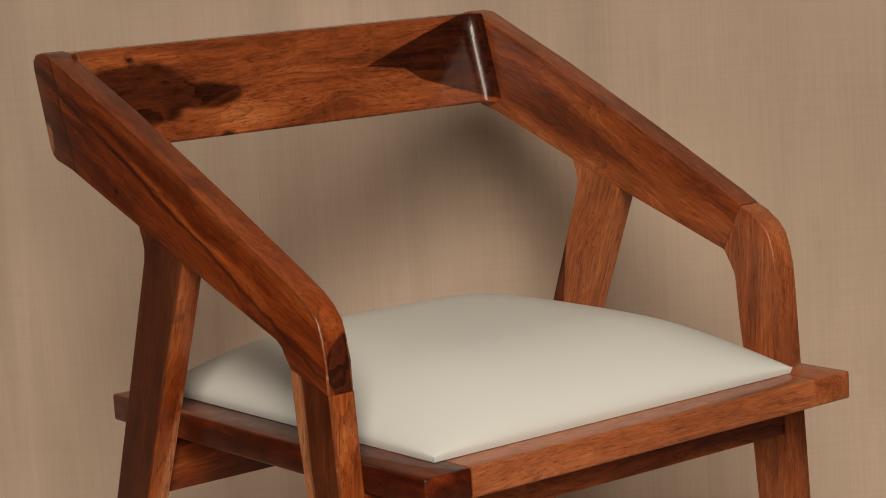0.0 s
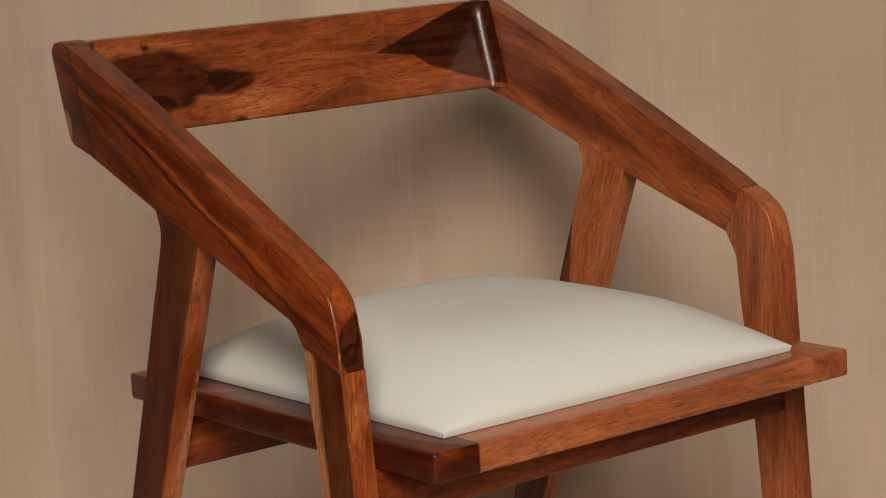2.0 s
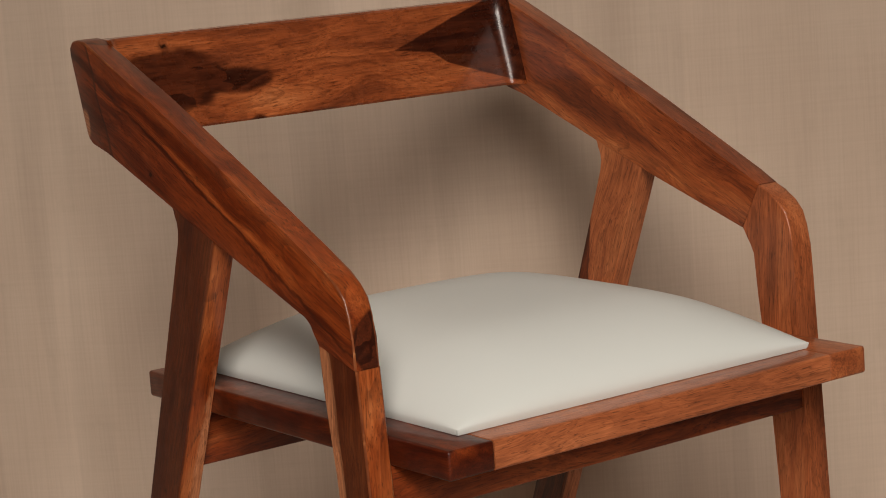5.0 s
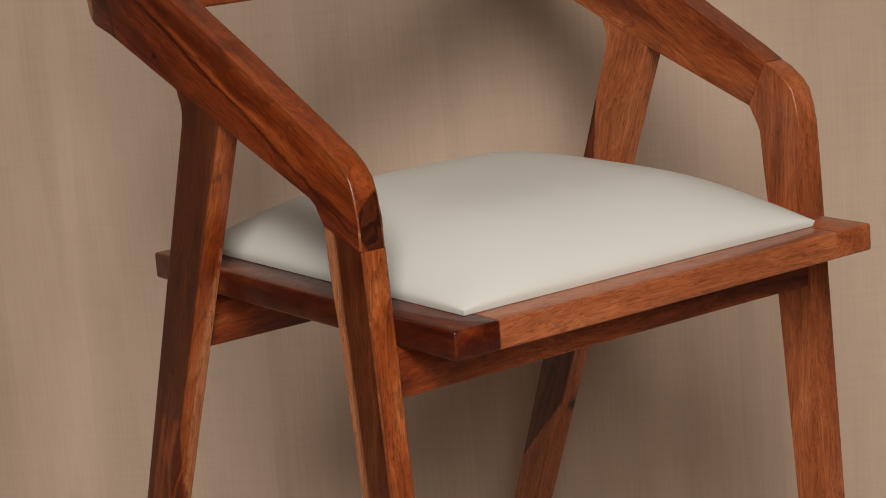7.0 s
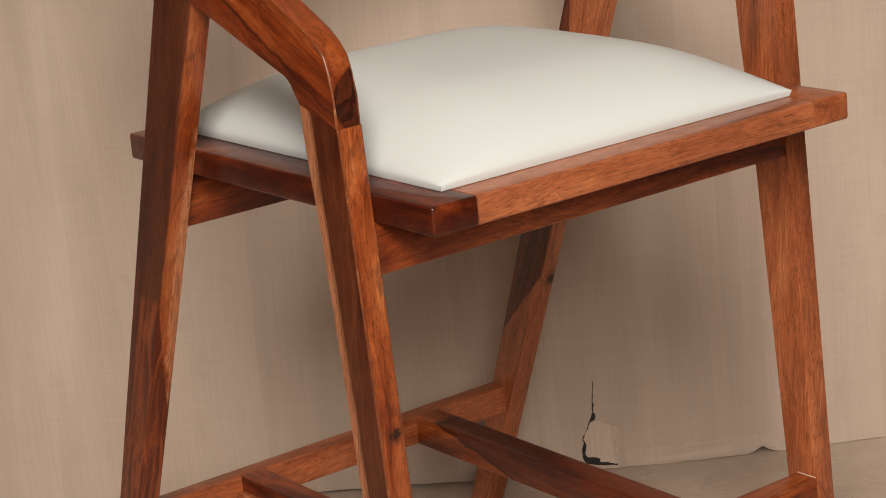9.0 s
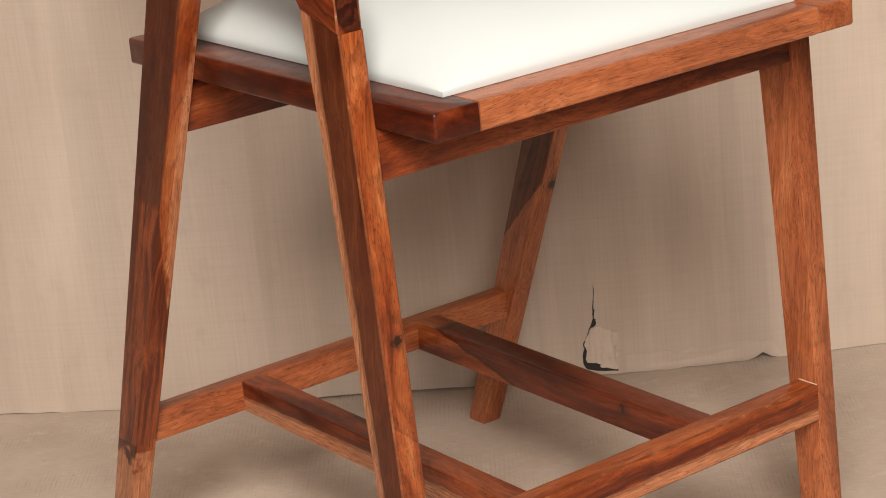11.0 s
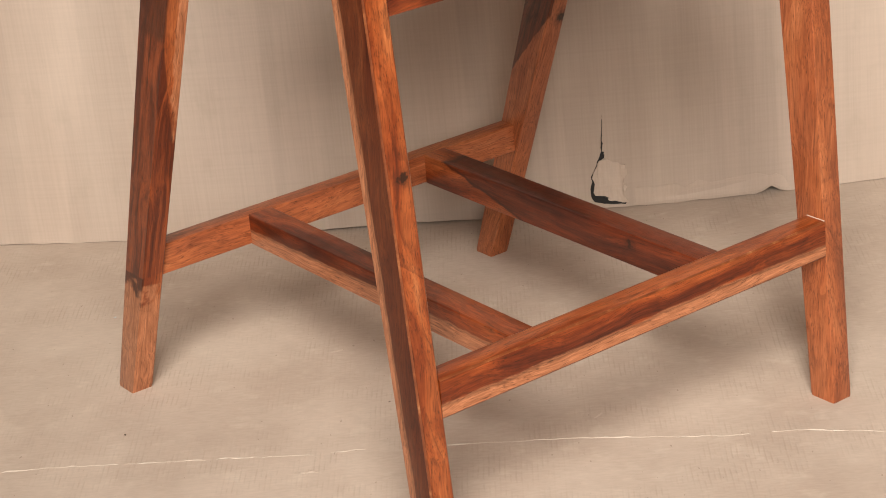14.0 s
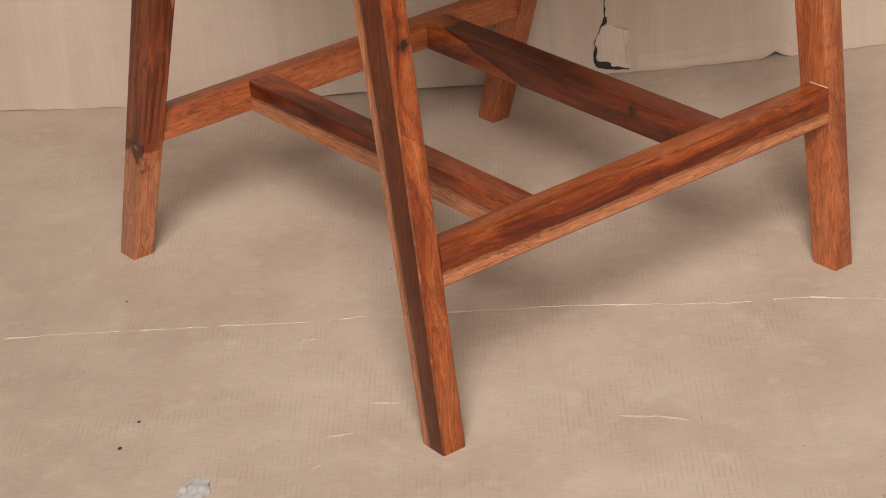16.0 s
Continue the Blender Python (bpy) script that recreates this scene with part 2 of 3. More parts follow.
def cardboard_floor():
    """Corrugated brown board laid flat: flutes print through as broken short lines, with scuffs and specks."""
    m, nt, bsdf = material("corrugated_cardboard")
    co = nt.nodes.new("ShaderNodeTexCoord").outputs["Object"]
    sep = nt.nodes.new("ShaderNodeSeparateXYZ")
    put(nt, sep.inputs[0], co)
    wob = mathn(nt, "MULTIPLY", noisen(nt, co, 14, 2), 0.004)
    ph = mathn(nt, "MULTIPLY", mathn(nt, "ADD", sep.outputs[0], wob), 2 * math.pi / 0.0062)
    rib = mathn(nt, "MULTIPLY_ADD", mathn(nt, "SINE", ph), 0.5, 0.5)
    where = mathn(nt, "MULTIPLY", smooth(nt, noisen(nt, co, 7, 3, 0.6), 0.40, 0.64),
                  smooth(nt, noisen(nt, mapping(nt, co, scale=(1, 0.5, 1)), 75, 2, 0.6), 0.38, 0.62))
    big = noisen(nt, co, 4.2, 4, 0.6)
    mid = noisen(nt, co, 26, 3, 0.6)
    grain = noisen(nt, mapping(nt, co, scale=(0.25, 1, 1)), 260, 3, 0.6)
    speck = noisen(nt, mapping(nt, co, scale=(1, 0.45, 1)), 190, 1, 0.5)
    col = mixc(nt, smooth(nt, big, 0.28, 0.72), (0.440, 0.340, 0.262), (0.550, 0.444, 0.352))
    col = mixc(nt, mathn(nt, "MULTIPLY", smooth(nt, mid, 0.52, 0.75), 0.35), col, (0.63, 0.53, 0.42))
    col = mixc(nt, 0.24, col, ramp(nt, grain, [(0.3, (0.66, 0.64, 0.62)), (0.65, (1.08, 1.08, 1.08))]), "MULTIPLY")
    groove = mathn(nt, "MULTIPLY", smooth(nt, rib, 0.35, 0.05), where)
    col = mixc(nt, mathn(nt, "MULTIPLY", groove, 0.26), col, (0.27, 0.195, 0.135))
    col = mixc(nt, mathn(nt, "MULTIPLY", smooth(nt, speck, 0.735, 0.80), 0.4), col, (0.13, 0.085, 0.055))
    put(nt, bsdf.inputs["Base Color"], col)
    bsdf.inputs["Roughness"].default_value = 0.8
    b = bump(nt, mathn(nt, "MULTIPLY", rib, where), 0.35, 0.0006)
    b = bump(nt, big, 0.35, 0.012, b)
    put(nt, bsdf.inputs["Normal"], bump(nt, mid, 0.18, 0.003, b))
    return m


def plain(name, color, rough=0.8, var=0.15, scale=20.0):
    m, nt, bsdf = material(name)
    co = nt.nodes.new("ShaderNodeTexCoord").outputs["Object"]
    n = noisen(nt, co, scale, 4, 0.6)
    put(nt, bsdf.inputs["Base Color"], mixc(nt, n, tuple(c * (1 - var) for c in color), tuple(c * (1 + var) for c in color)))
    bsdf.inputs["Roughness"].default_value = rough
    put(nt, bsdf.inputs["Normal"], bump(nt, n, 0.2, 0.002))
    return m


def worn_edge():
    """Arrises of the chair: dark wax in the hollows, pale rubbed spots on top."""
    m, nt, bsdf = material("worn_wood_edge")
    co = nt.nodes.new("ShaderNodeTexCoord").outputs["Object"]
    n = noisen(nt, co, 60, 3, 0.6)
    col = ramp(nt, n, [(0.34, (0.13, 0.032, 0.0105)), (0.54, (0.19, 0.050, 0.015)), (0.66, (0.28, 0.095, 0.032)), (0.74, (0.45, 0.22, 0.10))])
    put(nt, bsdf.inputs["Base Color"], col)
    bsdf.inputs["Roughness"].default_value = 0.3
    put(nt, bsdf.inputs["Normal"], bump(nt, n, 0.2, 0.001))
    return m


MAT_EDGE = worn_edge()
MAT_PLASTER = plain("pale_plaster", (0.50, 0.48, 0.45), 0.9, 0.08, 3)
MAT_CONCRETE = plain("concrete_floor", (0.25, 0.23, 0.21), 0.85, 0.15, 8)
MAT_CEIL = plain("ceiling_paint", (0.60, 0.58, 0.55), 0.9, 0.05, 3)
MAT_BOARD_A = cardboard_wall("beige_board", 1.0)
MAT_BOARD_B = cardboard_wall("beige_board_lighter", 1.06)
MAT_FLOOR = cardboard_floor()
MAT_FLAP = cardboard_wall("torn_paper_flap", 1.16)
MAT_TORN = plain("torn_paper_edge", (0.56, 0.47, 0.375), 0.9, 0.12, 160)
MAT_GAP = plain("dark_gap", (0.02, 0.017, 0.015), 0.9, 0.2, 40)
MAT_SCRAP = plain("grey_paper_scrap", (0.46, 0.45, 0.43), 0.5, 0.4, 120)
MAT_CRUMB = plain("dark_crumb", (0.06, 0.035, 0.02), 0.8, 0.3, 300)
MAT_CUSHION = cushion_material()


# ---------------------------------------------------------------- mesh helpers
def mesh_of(name, bm, mats, smooth_angle=None):
    me = bpy.data.meshes.new(name)
    bmesh.ops.recalc_face_normals(bm, faces=bm.faces)
    bm.to_mesh(me)
    bm.free()
    mats = list(mats) if isinstance(mats, (list, tuple)) else [mats]
    if mats[0].name in ("rosewood_arm", "rosewood_near_leg", "rosewood_front_stretcher"):
        mats.append(MAT_EDGE)
    for m in mats:
        me.materials.append(m)
    if len(mats) == 1:
        for f in me.polygons:
            f.material_index = 0
    if smooth_angle is not None:
        for f in me.polygons:
            f.use_smooth = True
        me.set_sharp_from_angle(angle=radians(smooth_angle))
    return me


def part(name, bm, mat, parent, label="", smooth_angle=35):
    ob = new(name, mesh_of(name, bm, mat, smooth_angle))
    ob.parent = parent
    return tagged(ob, label)


def thing(name, bm, mat, label, category, kind="", smooth_angle=35):
    return tagged(new(name, mesh_of(name, bm, mat, smooth_angle)), label, category, kind=kind)


def prism(outline, x0, x1, bevel=0.0, sharp=()):
    """Side outline (y, z) carried from x0 to x1; its rim is rounded by bevel except the outline's segments in sharp."""
    bm = bmesh.new()
    a = [bm.verts.new((x0, y, z)) for y, z in outline]
    b = [bm.verts.new((x1, y, z)) for y, z in outline]
    bm.faces.new(a)
    bm.faces.new(b[::-1])
    n = len(outline)
    rim = []
    for i in range(n):
        j = (i + 1) % n
        bm.faces.new((a[j], a[i], b[i], b[j]))
        if i not in sharp:
            rim += [bm.edges.get((a[i], a[j])), bm.edges.get((b[i], b[j]))]
    if bevel:
        bmesh.ops.bevel(bm, geom=rim, offset=bevel, segments=3, profile=0.5, affect="EDGES", clamp_overlap=True, material=1)
    return bm


def bar(lo, hi, bevel=0.002, axis=None, taper=None):
    """A box from corner lo to corner hi; edges along axis (all, where None) are rounded."""
    bm = bmesh.new()
    bmesh.ops.create_cube(bm, size=1)
    for v in bm.verts:
        v.co = Vector([lo[i] if v.co[i] < 0 else hi[i] for i in range(3)])
    if bevel:
        es = []
        for e in bm.edges:
            d = (e.verts[0].co - e.verts[1].co)
            k = max(range(3), key=lambda i: abs(d[i]))
            if axis is None or k == axis:
                es.append(e)
        bmesh.ops.bevel(bm, geom=es, offset=bevel, segments=3, profile=0.5, affect="EDGES", clamp_overlap=True, material=1)
    return bm


# ---------------------------------------------------------------- the room
U = Vector((0.796, -0.605, 0))    # along the backdrop
V = Vector((-0.605, -0.796, 0))   # out from it
WALL0 = Vector((0.508, 0.436, 0))  # foot of the joint between the two boards
TURN_WALL = Matrix(((U.x, V.x, 0, WALL0.x), (U.y, V.y, 0, WALL0.y), (0, 0, 1, 0), (0, 0, 0, 1)))


def bow(u):
    """The board bulges gently towards the chair."""
    return max(0.024 - 0.10 * (u + 0.2) ** 2, -0.03)


def surface(u, z):
    """The board's face, slightly wavy and bowed."""
    return 0.006 * noise.noise((u * 2.2, z * 1.4, 3)) + bow(u)


def grid_board(u0, u1, z0, z1, mat, name, label, step=0.04, thick=0.006, lift=None, off=0.0):
    """A thin standing board in the backdrop's plane, with a slightly wavy foot and surface."""
    bm = bmesh.new()
    nu, nz = max(2, int((u1 - u0) / step)), max(2, int((z1 - z0) / 0.12))
    front = []
    for i in range(nu + 1):
        col = []
        for k in range(nz + 1):
            u, z = u0 + (u1 - u0) * i / nu, z0 + (z1 - z0) * k / nz
            foot = lift(u) if lift else 0.0
            zz = z + foot * (1 - k / nz) ** 6
            w = surface(u, z) + off
            col.append(bm.verts.new((u, w, zz)))
        front.append(col)
    fs = []
    for i in range(nu):
        for k in range(nz):
            fs.append(bm.faces.new((front[i][k], front[i + 1][k], front[i + 1][k + 1], front[i][k + 1])))
    ext = bmesh.ops.extrude_face_region(bm, geom=fs)
    for v in [g for g in ext["geom"] if isinstance(g, bmesh.types.BMVert)]:
        v.co.y -= thick
    ob = thing(name, bm, mat, label, "backdrop board", smooth_angle=50)
    ob.matrix_world = TURN_WALL
    return ob


def box_wall(name, lo, hi, mat):
    ob = new(name, mesh_of(name, bar(lo, hi, 0), mat))
    return tagged(ob, kind="structure")


box_wall("floor", (-4, -4.5, -0.16), (3.5, 3.5, -0.008), MAT_CONCRETE)
# ceiling and walls are unseen, added to bounce lamp light onto the chair
box_wall("ceiling", (-4, -4.5, 4.4), (3.5, 3.5, 4.55), MAT_CEIL)
box_wall("wall_west", (-4.15, -4.5, -0.16), (-4, 3.5, 4.55), MAT_PLASTER)
box_wall("wall_east", (3.5, -4.5, -0.16), (3.65, 3.5, 4.55), MAT_PLASTER)
box_wall("wall_south", (-4.15, -4.65, -0.16), (3.65, -4.5, 4.55), MAT_PLASTER)
box_wall("wall_north", (-4.15, 3.5, -0.16), (3.65, 3.65, 4.55), MAT_PLASTER)

def foot_line(u):
    """How far the board's ragged lower edge stands off the floor."""
    h = 0.0014 + 0.002 * noise.noise((u * 9, 1.7, 0)) + 0.002 * noise.noise((u * 40, 4.1, 0))
    if -0.46 < u < -0.18:
        h += 0.004 * math.sin((u + 0.46) / 0.28 * math.pi)
    h += 0.011 * math.exp(-((u - 0.252) / 0.012) ** 2)
    return max(h, 0.0)


board = grid_board(-2.2, 2.2, 0.0, 2.4, MAT_BOARD_A, "backdrop_board",
                   "beige woven-print board standing behind the chair, cracked and torn at its foot", step=0.012, lift=foot_line)


def sliver(points, depth, mat, name, parent, label="", thick=0.0005, relief=0.0):
    """A thin piece with an irregular outline (u, z), just proud of the board; relief buckles its face."""
    bm = bmesh.new()
    a = [bm.verts.new((u, depth + surface(u, z), z)) for u, z in points]
    fs = [bm.faces.new(a)]
    if relief:
        fs = bmesh.ops.triangulate(bm, faces=fs)["faces"]
        bmesh.ops.subdivide_edges(bm, edges=bm.edges[:], cuts=3, use_grid_fill=True)
        fs = bm.faces[:]
    ext = bmesh.ops.extrude_face_region(bm, geom=fs)
    for v in [q for q in ext["geom"] if isinstance(q, bmesh.types.BMVert)]:
        v.co.y += thick + relief * (0.6 + noise.noise((v.co.x * 70, 6.2, v.co.z * 70)) + 0.4 * noise.noise((v.co.x * 190, 1.2, v.co.z * 190)))
    return part(name, bm, mat, parent, label, 50)


CRACK = [(0.0098, 0.150), (0.0086, 0.13), (0.0068, 0.11), (0.0072, 0.092), (0.0095, 0.086), (0.0080, 0.081), (0.001, 0.077), (-0.004, 0.064),
         (-0.009, 0.052), (-0.006, 0.040), (-0.008, 0.030), (-0.004, 0.024), (0.014, 0.020), (0.020, 0.016), (0.036, 0.011), (0.038, 0.007),
         (0.010, 0.008), (-0.008, 0.013), (-0.0145, 0.021), (-0.0145, 0.034), (-0.0110, 0.044), (-0.0120, 0.054), (-0.006, 0.066), (0.001, 0.081),
         (0.0045, 0.092), (0.0058, 0.11), (0.0080, 0.13)]


def jagged(points, steps, amount):
    """The outline with its sides broken up into small irregular nicks."""
    out = []
    for i, (u0, z0) in enumerate(points):
        u1, z1 = points[(i + 1) % len(points)]
        for k in range(steps):
            f = k / steps
            j = amount * noise.noise((u0 * 90 + k * 1.7, z0 * 90 + i * 2.3, 5))
            out.append((u0 + (u1 - u0) * f + j, z0 + (z1 - z0) * f + j * 0.6))
    return out


sliver(jagged(CRACK, 3, 0.0022), 0.0006, MAT_GAP, "crack", board, "dark open crack")
FLAP = [(0.006, 0.078), (0.018, 0.080), (0.027, 0.074), (0.043, 0.069), (0.046, 0.055), (0.040, 0.046), (0.044, 0.034), (0.040, 0.022), (0.045, 0.010),
        (0.038, 0.0105), (0.020, 0.0150), (0.013, 0.0205), (-0.003, 0.0245), (-0.005, 0.032), (-0.002, 0.042), (-0.006, 0.052), (0.000, 0.064)]
sliver(jagged([(u - 0.0052, z) for u, z in FLAP], 3, 0.0034), 0.0016, MAT_FLAP, "torn_flap", board, "pale torn paper flap", relief=0.0028)

LIP = [(0.05 + 0.0105 * i, 0.030 + 0.008 * noise.noise((i * 0.5, 8, 0)) + 0.005 * noise.noise((i * 1.7, 2, 0))) for i in range(22)]
sliver([(0.052, 0.0055), (0.12, 0.006), (0.20, 0.006), (0.238, 0.007), (0.247, 0.014), (0.256, 0.0145), (0.266, 0.0075), (0.28, 0.006)] + LIP[::-1],
       0.0004, MAT_BOARD_B, "torn_strip", board, "paler strip where the surface paper is torn off", relief=0.0005)

# cardboard sheet on the floor, its grain set square to the backdrop
bm = bar((-2.2, -0.25, -0.008), (2.2, 4.0, 0.0), 0)
sheet = thing("cardboard_sheet", bm, MAT_FLOOR, "brown corrugated cardboard laid flat over the floor, creased and scuffed", "floor covering")
sheet.matrix_world = TURN_WALL

CREASE = [(-0.60, 0.40), (-0.528, 0.3375), (-0.457, 0.284), (-0.368, 0.208), (-0.315, 0.165), (-0.243, 0.102), (-0.199, 0.072), (-0.105, -0.005),
          (-0.002, -0.089), (0.093, -0.182), (0.135, -0.2226), (0.199, -0.269), (0.267, -0.345), (0.42, -0.49)]


def crease_strip():
    """Ragged raised lip of torn paper that runs along the fold."""
    bm = bmesh.new()
    pts = []
    for (x0, y0), (x1, y1) in zip(CREASE, CREASE[1:]):
        n = 16
        for i in range(n):
            pts.append((x0 + (x1 - x0) * i / n, y0 + (y1 - y0) * i / n))
    prev = None
    for i, (x, y) in enumerate(pts):
        j = 0.0028 * noise.noise((i * 0.21, 2, 0)) + 0.0022 * noise.noise((i * 0.55, 5, 0))
        wide = max(0.0002, 0.0003 + 0.0021 * noise.noise((i * 0.13, 9, 0)) + 0.0012 * noise.noise((i * 0.7, 3, 0)))
        if 96 < i < 112 or 75 < i < 84:
            wide = 0.0003
        low = -0.0012 if 0.30 < noise.noise((i * 0.11, 17, 0)) or 98 < i < 108 else 0.0
        c = Vector((x, y, low)) + V * j
        row = [bm.verts.new(c + V * wide + Vector((0, 0, 0.0002))), bm.verts.new(c + Vector((0, 0, 0.0004 + wide * 0.7))),
               bm.verts.new(c - V * wide * 0.6 + Vector((0, 0, 0.0002)))]
        if prev:
            for k in range(2):
                bm.faces.new((prev[k], prev[k + 1], row[k + 1], row[k]))
            bm.faces.new((prev[2], prev[0], row[0], row[2]))
        prev = row
    return bm


crease = part("torn_crease", crease_strip(), MAT_TORN, sheet, "pale torn paper edge along a fold")
crease.matrix_parent_inverse = TURN_WALL.inverted()

# ---------------------------------------------------------------- the chair
UP = (0, 0, 1)
chair = tagged(new("counter_chair"), "brown rosewood counter chair with arms and a cream padded seat", "chair")
WO, WI = 0.3100, 0.2812   # outer and inner faces of the side frames
SLOPE = (0, 0.90, 0.43)

ARM = [(-0.1535, 0.7813), (-0.151, 0.791), (-0.145, 0.801), (-0.136, 0.8078), (0.0, 0.8557), (0.112, 0.8968), (0.245, 0.9475),
       (0.278, 0.9565), (0.2865, 0.9605), (0.2905, 0.9685), (0.314, 1.054), (0.314, 1.063), (0.307, 1.070), (0.294, 1.0718),
       (0.279, 1.0695), (0.140, 1.008), (0.0, 0.9415), (-0.142, 0.8715), (-0.179, 0.8525), (-0.1955, 0.842), (-0.206, 0.830),
       (-0.2115, 0.814), (-0.2145, 0.792), (-0.2165, 0.7625)]
FRONT_LEG = [(-0.2165, 0.762), (-0.1535, 0.7808), (-0.1575, 0.735), (-0.168, 0.65), (-0.2175, 0.004), (-0.219, 0.0), (-0.2555, 0.0), (-0.2563, 0.003)]
REAR_LEG = [(0.032, 0.867), (0.113, 0.8968), (0.1065, 0.890), (0.1025, 0.881), (0.1015, 0.872), (0.104, 0.859), (0.4385, 0.004),
            (0.438, 0.0), (0.404, 0.0), (0.4026, 0.004)]


# the far arm is let into the leg behind the bend, so that leg carries the bend itself
ARM_FAR = [(-0.136, 0.8078)] + ARM[4:18] + [(-0.165, 0.8597)]
LEG_FAR = [(-0.1655, 0.8590), (-0.1368, 0.8070), (-0.145, 0.801), (-0.151, 0.791), (-0.1535, 0.7808), (-0.1575, 0.735), (-0.168, 0.65),
           (-0.2175, 0.004), (-0.219, 0.0), (-0.2555, 0.0), (-0.2563, 0.003), (-0.2165, 0.762), (-0.2145, 0.792), (-0.2115, 0.814),
           (-0.206, 0.830), (-0.1955, 0.842), (-0.179, 0.8522)]


def splayed(bm, side):
    """Legs stand a little closer together at the floor than at the arms."""
    for v in bm.verts:
        v.co.x -= side * 0.0044 * (1 - v.co.z / 0.9)
    return bm


ARM_LINE = Vector((0, -0.471, 0.882))     # square to the border between heartwood and sapwood
MAT_ARM_NEAR = wood("rosewood_arm", SLOPE, -0.03, seed=0.3, deep=0.25, planes=[(ARM_LINE, ARM_LINE.dot((0, 0.0, 0.893)), "dark", 0.85, 0.010),
                                                              ((0, -0.96, 0.29), 0.050, "deep", 0.6, 0.012)],
                    dark_patches=[((-0.284, -0.216, 0.787), (0.03, 0.013, 0.034), 0.1)], knots=[((-0.311, 0.152, 0.929), 0.0035)],
                    pale_patches=[((-0.31, 0.293, 0.975), (0.02, 0.012, 0.018), 0.2)])
MAT_ARM_FAR = wood("rosewood_arm_plain", SLOPE, 0.025, seed=1.7, deep=0.2, pale=0.14)
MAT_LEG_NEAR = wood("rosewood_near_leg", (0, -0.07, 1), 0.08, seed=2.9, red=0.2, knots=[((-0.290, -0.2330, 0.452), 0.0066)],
                    # first plane darkens only the outer face: its shade is put into the colour
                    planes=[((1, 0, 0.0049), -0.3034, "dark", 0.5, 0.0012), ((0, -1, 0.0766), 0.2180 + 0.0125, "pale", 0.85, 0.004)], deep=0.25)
MAT_LEG_FAR = wood("rosewood_far_leg", (0, -0.07, 1), 0.03, seed=3.4, deep=0.12, pale=0.42)
MAT_LEG_REAR_NEAR = wood("rosewood_rear_leg", (0, -0.39, 0.92), 0.04, seed=4.1, deep=0.5,
                         # outer face toned dark in place of shade that the lamps don't leave
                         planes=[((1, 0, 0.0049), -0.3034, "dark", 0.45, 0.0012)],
                         knots=[((-0.31, 0.1495, 0.653), 0.0030), ((-0.31, 0.1862, 0.5708), 0.0034)],
                         pale_patches=[((-0.300, 0.40, 0.035), (0.06, 0.12, 0.145), 0.08), ((-0.280, 0.17, 0.55), (0.0125, 0.12, 0.20), 0.15)],
                         wedges=[(((0.984, 0, 0.176), -0.2127), ((0, 0, -1), -0.183))],
                         wedge_tone=((0.085, 0.0150, 0.0045), (0.270, 0.060, 0.0150)))
MAT_LEG_REAR_FAR = wood("rosewood_rear_leg_pale", (0, -0.39, 0.92), 0.10, seed=4.7, deep=0.1, pale=0.5, knots=[((0.303, 0.241, 0.380), 0.0078)],
                        wedges=[(((0, -0.716, -0.698), -0.4398), ((1, 0, -0.0049), 0.2815), ((0, -0.993, -0.119), -0.2241))])
MAT_ACROSS = wood("rosewood_across", (1, 0, 0), 0.04, seed=5.3, deep=0.3, pale=0.62)
MAT_APRON = wood("rosewood_apron", (1, 0, 0), -0.04, seed=5.9, deep=0.6)
MAT_FRONT_STRETCHER = wood("rosewood_front_stretcher", (1, 0, 0), 0.02, seed=8.3, red=0.25, deep=0.25,
                           planes=[((0, 0, 1), 0.2045, "pale", 0.85, 0.006)])
MAT_BACK_STRETCHER = wood("rosewood_back_stretcher", (1, 0, 0), 0.08, seed=8.9, deep=0.2, pale=0.4)
MAT_SIDE_RAIL = wood("rosewood_side_rail", (0, 1, 0), -0.12, seed=6.1, deep=0.6)
MAT_SIDE_RAIL_FAR = wood("rosewood_pale_rail", (0, 1, 0), 0.04, seed=6.6, deep=0.3, pale=0.4)
MAT_CROSS_NEAR = wood("rosewood_cross", (0, 1, 0), -0.05, seed=9.1, deep=0.5, planes=[((0, 0, 1), 0.1985, "pale", 0.8, 0.008)])
MAT_CROSS_FAR = wood("rosewood_cross_dark", (0, 1, 0), 0.02, seed=9.7, planes=[((0, 0.248, -0.969), -0.138, "deep", 0.95, 0.008)],
                     knots=[((0.1277, -0.075, 0.203), 0.0062)])
MAT_BACK = wood("rosewood_back", (1, 0, 0.02), 0.0, seed=7.7, deep=0.08, pale=0.22, rough=0.17, wobble=0.5, coat=0.06, wedge_tone=(HEART, (0.058, 0.0125, 0.0050)),
                dark_patches=[((-0.212, 0.28, 1.014), (0.078, 0.1, 0.037), 0.16), ((-0.118, 0.28, 1.008), (0.048, 0.1, 0.014), 0.25),
                              ((-0.102, 0.265, 0.958), (0.011, 0.1, 0.008), 0.3)],
                wedges=[(((-0.306, 0, 0.952), 0.9378), ((-0.1377, 0, -0.9905), -1.0245)),
                        (((-0.306, 0, 0.952), 0.9378), ((-0.3065, 0, -0.952), -1.0055), ((-0.573, 0, -0.819), -0.9219))],
                knots=[((-0.207, 0.285, 1.055), 0.0036), ((0.033, 0.279, 1.014), 0.002), ((0.116, 0.274, 0.997), 0.0022), ((-0.076, 0.279, 1.017), 0.0022)])

